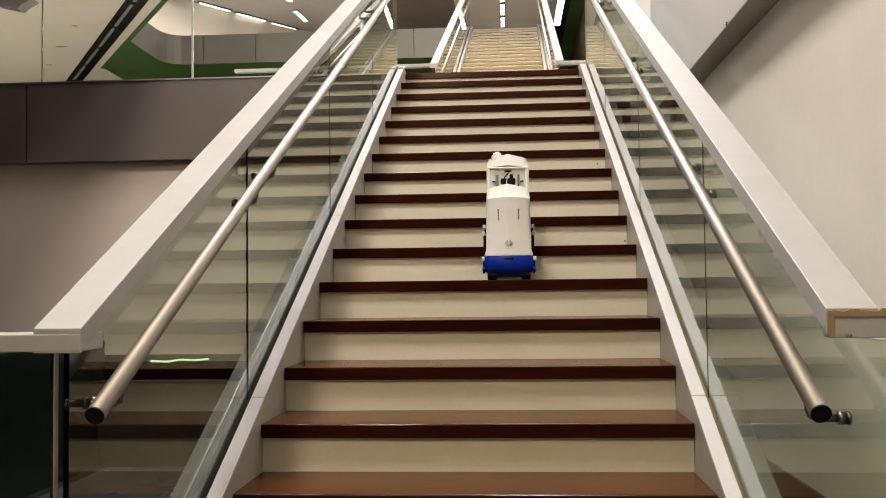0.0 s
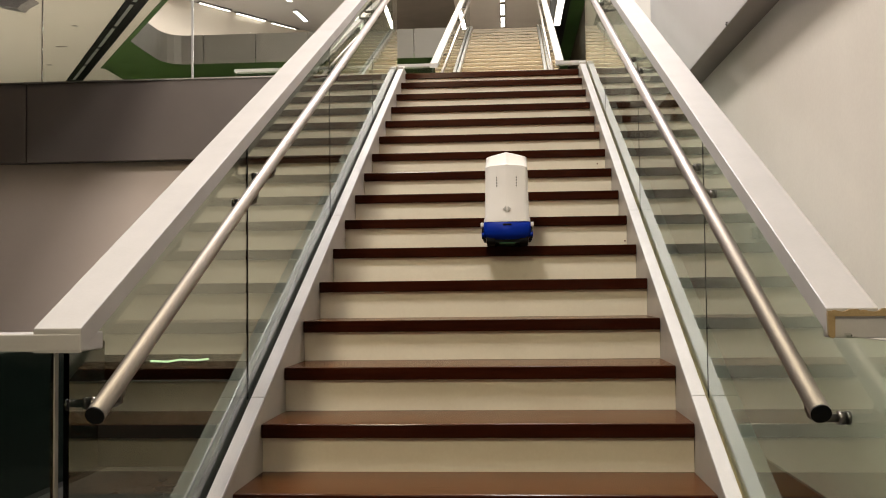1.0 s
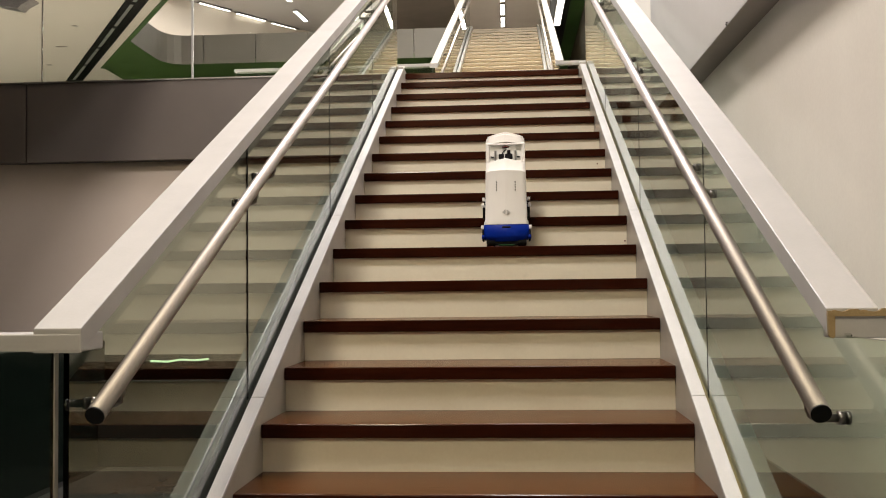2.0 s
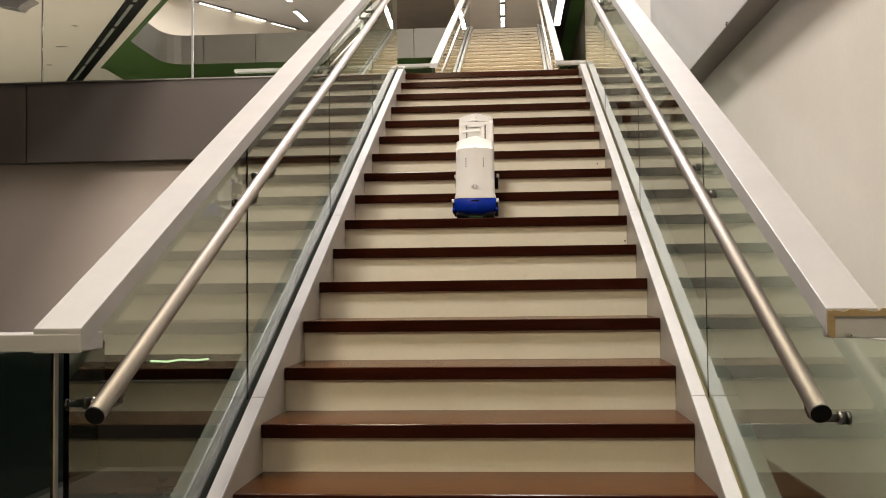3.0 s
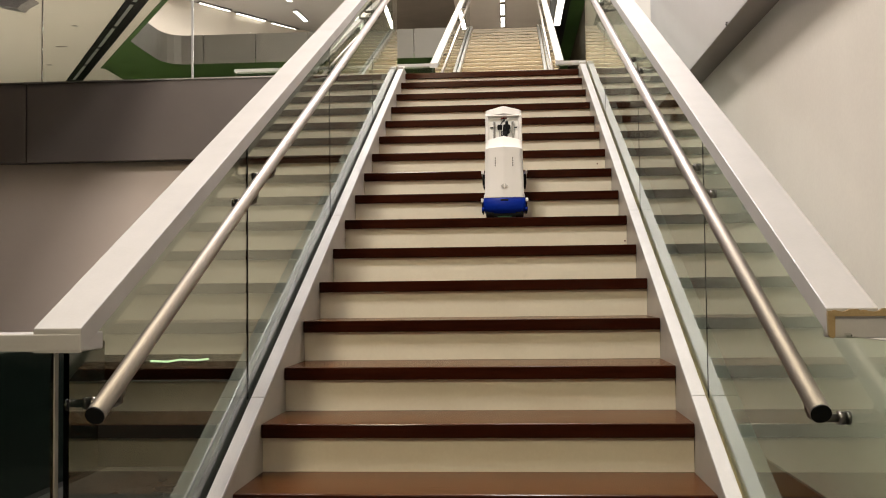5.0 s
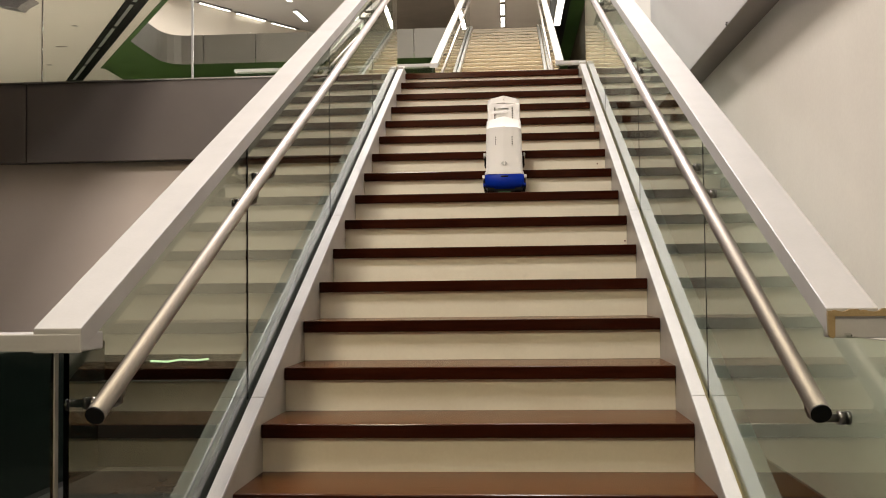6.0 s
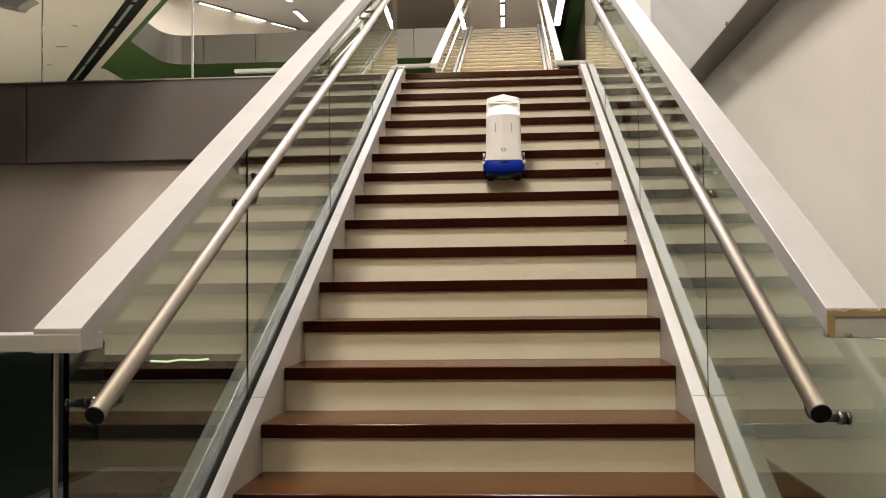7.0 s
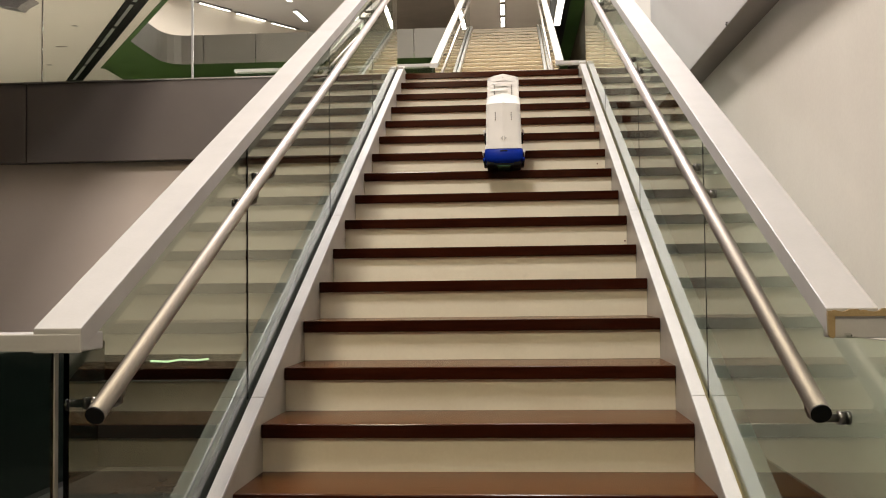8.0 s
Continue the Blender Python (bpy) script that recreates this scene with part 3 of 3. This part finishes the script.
def roof_rings(hw, low=0.356, top=0.427, slant=1.0):
    """The slanted white roof, from the front edge up to a blunt gable."""
    def gable(front, zc, zs, k):
        pts = ring(hw - k, 0, front)
        return [(x, y, zc + (zs - zc) * min(1.0, abs(x) / 0.085) ** 1.2) for x, y, _ in pts]
    return [gable(0.0, low + 0.01, low, 0.0), gable(0.012 * slant, low + 0.024, low + 0.012, 0.0008), gable(0.03 * slant, top - 0.003, top - 0.022, 0.003), gable(0.03 * slant + 0.009, top, top - 0.021, 0.005)]


def base_parts(module, wide=0.1105):
    """The blue undercarriage that each module stands on."""
    w = wide - 0.1105
    rings = [ring(0.094 + w, 0.026, 0.01, 0.002), ring(0.104 + w, 0.037, 0.002, 0.003), ring(0.1095 + w, 0.052, -0.003, 0.004), ring(0.1105 + w, 0.07, -0.003, 0.004), ring(0.108 + w, 0.103, 0.0, 0.005), ring(0.104 + w, 0.1065, 0.003, 0.004)]
    base = softened(part("base", loft(rings), BLUE, module, "glossy blue plastic undercarriage"))
    part("notch", box(-0.021, 0.021, -0.0075, 0.004, 0.088, 0.098, 0.004), VENT, base, "dark grip notch")
    part("circuit_board", box(-0.036, 0.036, 0.001, DEPTH - 0.012, 0.0075, 0.0115), BOARD, base, "green circuit board under the base")
    part("chassis", box(-0.092, 0.092, 0.009, DEPTH - 0.007, 0.012, 0.0275, 0.003), VENT, base, "black chassis plate")
    for s in (-1, 1):
        for y in (0.012, DEPTH - 0.034):
            u, v = sorted((s * 0.107, s * 0.121))
            part("side_roller", box(u, v, y, y + 0.022, 0.085, 0.104, 0.003), SHELL, module, "white side roller")
        # track stretched over the blue side; its black includes the shade between modules
        u, v = sorted((s * (wide - 0.004), s * 0.1155))
        part("side_track", box(u, v, 0.013, DEPTH - 0.012, 0.029, 0.084, 0.004), VENT, module, "black side track, also standing for shade on the blue side")
        for y in (0.03, DEPTH - 0.03):
            w = part("wheel", tube([(s * 0.056, y, 0.0255), (s * 0.0585, y, 0.0255), (s * 0.0915, y, 0.0255), (s * 0.094, y, 0.0255)], 0.0253, 22), BLACK, module, "black rubber wheel")
            part("hub", tube([(s * 0.0935, y, 0.0255), (s * 0.0965, y, 0.0255)], 0.011, 14), RAIL_GREY, w)
        if wide > 0.11:
            part("axle_knob", tube([(s * 0.104, 0.018, 0.048), (s * 0.117, 0.018, 0.048)], 0.011, 14), BLUE, base, "blue knob")


def rear_module(robot):
    rings = [ring(0.106, 0.107, 0.0), ring(0.1055, 0.118, 0.0), ring(0.1, 0.131, 0.002), ring(0.096, 0.356, 0.0, 0.004, 0.01)]
    m = softened(part("rear_module", joined(loft(rings, False)), SHELL, robot, "white shell with a shallow ridge, two rows of vents and a grey emblem"))
    softened(part("roof", loft([[(x, y, z + 0.0005) for x, y, z in r] for r in roof_rings(0.096)]), SHELL, m, "slanted white roof"))
    for s in (-1, 1):
        for k in range(4):
            part("vent", box(s * 0.0445 - 0.002, s * 0.0445 + 0.002, -0.0035, 0.012, 0.2665 + k * 0.0125, 0.2735 + k * 0.0125), VENT, m)
    for s in (-1, 1):
        tri = solid([(s * 0.0035, y, 0.152) for y in (-0.0062, 0.002)] + [(s * 0.0035, y, 0.178) for y in (-0.0062, 0.002)] + [(s * 0.0185, y, 0.165) for y in (-0.0047, 0.002)],
                    [(0, 2, 4), (1, 5, 3), (0, 1, 3, 2), (2, 3, 5, 4), (4, 5, 1, 0)])
        part("emblem", tri, EMBLEM, m, "grey printed arrowhead")
    base_parts(m)
    return m


def hollow_shell(name, robot, label, top, lip=True):
    """A shell with an open back that faces down the stairs: side walls, far wall and a gabled hood."""
    hw = 0.0965 if lip else 0.093
    walls = []
    for s in (-1, 1):
        a, b = sorted((s * hw, s * (hw - 0.02)))
        walls.append(box(a, b, 0.004, DEPTH, 0.107, top - 0.045, 0.006))
    walls.append(box(-hw + 0.012, hw - 0.012, DEPTH - 0.012, DEPTH - 0.001, 0.107, top - 0.04))
    m = part(name, joined(*walls), SHELL, robot, label)
    softened(part("hood", loft([[(x, y + 0.004, z + 0.0005) for x, y, z in r] for r in roof_rings(hw, top - 0.052, top, 0.35 if lip else 0.12)]), SHELL, m, "white gabled hood"))
    if lip:
        part("lip", box(-hw + 0.012, hw - 0.012, -0.003, 0.012, top - 0.058, top - 0.05, 0.003), SHELL, m, "rounded lip over the opening")
    part("inner_panel", box(-hw + 0.0202, hw - 0.0202, 0.015, 0.022, 0.11, top - 0.05), INNER, m, "pale inner panel")
    return m


def middle_module(robot):
    top = 0.446
    m = hollow_shell("middle_module", robot, "white open-backed shell with rails and a motor inside", top)
    for s in (-1, 1):
        a, b = sorted((s * 0.041, s * 0.056))
        rail = part("guide_rail", box(a, b, 0.003, 0.0145, 0.11, top - 0.084, 0.002), RAIL_GREY, m, "grey aluminium guide rail")
        part("groove", box(a + 0.005, b - 0.005, 0.0016, 0.0028, 0.112, top - 0.086), DARK_STEEL, rail)
        u, v = sorted((s * 0.054, s * 0.071))
        part("clamp", box(u, v, 0.006, 0.0145, 0.328, 0.333), VENT, m, "small dark clamp")
    motor = part("motor", joined(tube([(0.003, 0.006, 0.2), (0.003, 0.006, 0.31)], 0.0175, 18), box(-0.033, 0.035, -0.006, 0.0145, 0.318, 0.344, 0.005),
                                 tube([(0.0, 0.006, 0.3), (0.008, 0.006, 0.33)], 0.0135, 14), tube([(0.018, 0.006, 0.338), (0.016, 0.006, 0.362)], 0.008, 12),
                                 box(0.016, 0.031, -0.004, 0.0145, 0.296, 0.32, 0.004)), BLACK, m, "black motor")
    part("cable", tube([(-0.018, 0.006, 0.335), (-0.012, 0.002, 0.352), (0.002, 0.002, 0.366), (0.012, 0.006, 0.36)], 0.0028, 8), BLACK, motor)
    part("wire", tube([(-0.004, -0.005, 0.25), (-0.008, -0.006, 0.3), (-0.004, -0.006, 0.34), (0.014, 0.0, 0.372)], 0.0022, 8), INNER, m, "pale wire")
    part("wire", tube([(-0.012, 0.004, 0.374), (0.0, 0.001, 0.381), (0.016, 0.004, 0.377)], 0.002, 8), RED, m, "red wire")
    part("plug", box(-0.015, 0.017, 0.004, 0.0145, 0.374, 0.381, 0.001), VENT, m, "dark plug")
    part("strut", box(-0.024, -0.016, 0.002, 0.0145, 0.2, 0.318, 0.001), RAIL_GREY, m, "grey strut")
    base_parts(m, 0.099)
    return m


def front_module(robot):
    m = hollow_shell("front_module", robot, "white shell with slots and a shallow window in its back panel", 0.436, False)
    # back panel in pieces round the slots and the window
    for x0, x1, z0, z1 in ((-0.0755, -0.057, 0.11, 0.387), (-0.057, -0.046, 0.372, 0.387), (-0.046, -0.04, 0.11, 0.387), (0.028, 0.045, 0.11, 0.387), (0.045, 0.055, 0.372, 0.387), (0.055, 0.0755, 0.11, 0.387), (-0.04, 0.028, 0.362, 0.387), (-0.04, 0.028, 0.11, 0.2)):
        part("panel", box(x0, x1, 0.004, 0.0085, z0, z1), SHELL, m)
    for x in (-0.0515, 0.05):
        r = part("guide_rail", box(x - 0.004, x + 0.004, 0.0105, 0.0145, 0.11, 0.37), RAIL_GREY, m, "grey aluminium guide rail")
        for k in range(10):
            part("tooth", box(x - 0.0038, x + 0.0038, 0.0085, 0.0104, 0.235 + k * 0.0135, 0.2415 + k * 0.0135), DARK_STEEL, r)
    part("window_bar", tube([(-0.04, 0.007, 0.346), (0.028, 0.007, 0.351)], 0.0016, 8), EMBLEM, m, "thin bar across the window")
    part("screw", tube([(0, -0.002, 0.412), (0, 0.01, 0.412)], 0.003, 10), EMBLEM, m)
    part("ribbon", solid([(x, y, z + 0.1 * x) for x in (-0.078, 0.02) for y in (-0.001, 0.002) for z in (0.336, 0.35)], BOX), INNER, m, "slack pale ribbon cable")
    base_parts(m, 0.099)
    tangle = []
    for k in range(4):
        a = 0.006 * k
        tangle.append(tube([(-0.07 + a, -0.006, 0.3), (-0.072 + a, -0.006, 0.405 + 0.4 * a), (-0.062 + a, -0.005, 0.419 + 0.3 * a), (-0.05 + a, -0.006, 0.414), (-0.044 + a, -0.006, 0.32)], 0.0035, 8))
    loop = part("cable_loop", joined(*tangle), SHELL, m, "loop of pale flexible cables")
    return m, loop


robot = tagged(empty("stair_robot"), "small white stair-climbing robot of three sliding modules with blue bases", "robot")
REAR = rear_module(robot)
MIDDLE = middle_module(robot)
FRONT, LOOP = front_module(robot)


# ---- what moves ----
def stand(k):
    """How far up the flight the robot stands when its rear is on step k."""
    return k * RUN + 0.055


def motions():
    push = 0.14
    places = [
        (0.0, 0.117, stand(4)), (0.2, 0.116, stand(4)), (0.35, 0.111, stand(4) + push), (1.66, 0.111, stand(4) + push),
        (1.84, 0.107, stand(5)), (2.08, 0.107, stand(5)), (2.2, 0.104, stand(5) + push), (2.6, 0.104, stand(5) + push), (2.76, 0.101, stand(6)), (2.8, 0.094, stand(6)),
        (3.0, -0.051, stand(6)), (3.5, -0.436, stand(6)), (3.6, -0.513, stand(6)), (3.7, -0.583, stand(6)), (3.8, -0.583, stand(6)), (3.9, -0.51, stand(6)),
        (4.0, -0.432, stand(6)), (4.2, -0.277, stand(6)), (4.5, -0.046, stand(6)), (4.6, 0.031, stand(6)), (4.7, 0.096, stand(6)), (5.0, 0.099, stand(6)),
        (5.12, 0.099, stand(6) + push), (5.62, 0.099, stand(6) + push), (5.77, 0.099, stand(7)), (6.53, 0.099, stand(7)), (6.67, 0.096, stand(7) + push), (8.0, 0.097, stand(7) + push)]
    walk(robot, [(t, pose(x + 0.004, y, 0)) for t, x, y in places])
    rear = [(0.0, 4), (0.42, 4), (0.5, 4.16), (0.6, 4.54), (0.7, 4.93), (0.78, 5), (2.2, 5), (2.42, 6), (5.14, 6), (5.38, 7), (6.81, 7), (6.9, 7.22), (7.0, 7.6), (7.1, 8), (8.0, 8)]
    middle = [(0.0, 4.75), (0.1, 4.94), (0.2, 5), (1.85, 5), (2.08, 6), (4.74, 6), (4.98, 7), (6.12, 7), (6.2, 7.33), (6.3, 7.65), (6.4, 7.88), (6.5, 8), (8.0, 8)]
    front = [(0.0, 5), (1.02, 5), (1.1, 5.28), (1.2, 5.65), (1.3, 6), (2.42, 6), (2.6, 7), (5.4, 7), (5.62, 8), (7.42, 8), (7.5, 8.4), (7.6, 8.75), (7.7, 9), (8.0, 9)]
    for module, rows, n in ((REAR, rear, 0), (MIDDLE, middle, 1), (FRONT, front, 2)):
        if rows[-1][0] < 8:
            rows = rows + [(8.0, rows[-1][1])]
        walk(module, [(t, pose(0, n * PITCH, level * RISE)) for t, level in rows])
    # the slack cables bulge up while a module slides past its neighbour
    slack = [(0.0, 1), (0.1, 0.8), (0.2, 0), (1.0, 0), (1.1, 0.98), (1.2, 0.2), (1.3, 0), (1.86, 0), (1.97, 1), (2.08, 0), (2.42, 0), (2.5, 0.9), (2.6, 0), (4.74, 0), (4.87, 1), (4.98, 0), (5.4, 0), (5.5, 0.9), (5.6, 0),
             (6.2, 0), (6.3, 1), (6.4, 0.9), (6.5, 0), (7.4, 0), (7.5, 0.97), (7.6, 0.2), (7.7, 0), (8.0, 0)]
    walk(LOOP, [(t, pose(0, 0, -0.13 + 0.15 * up)) for t, up in slack])


motions()
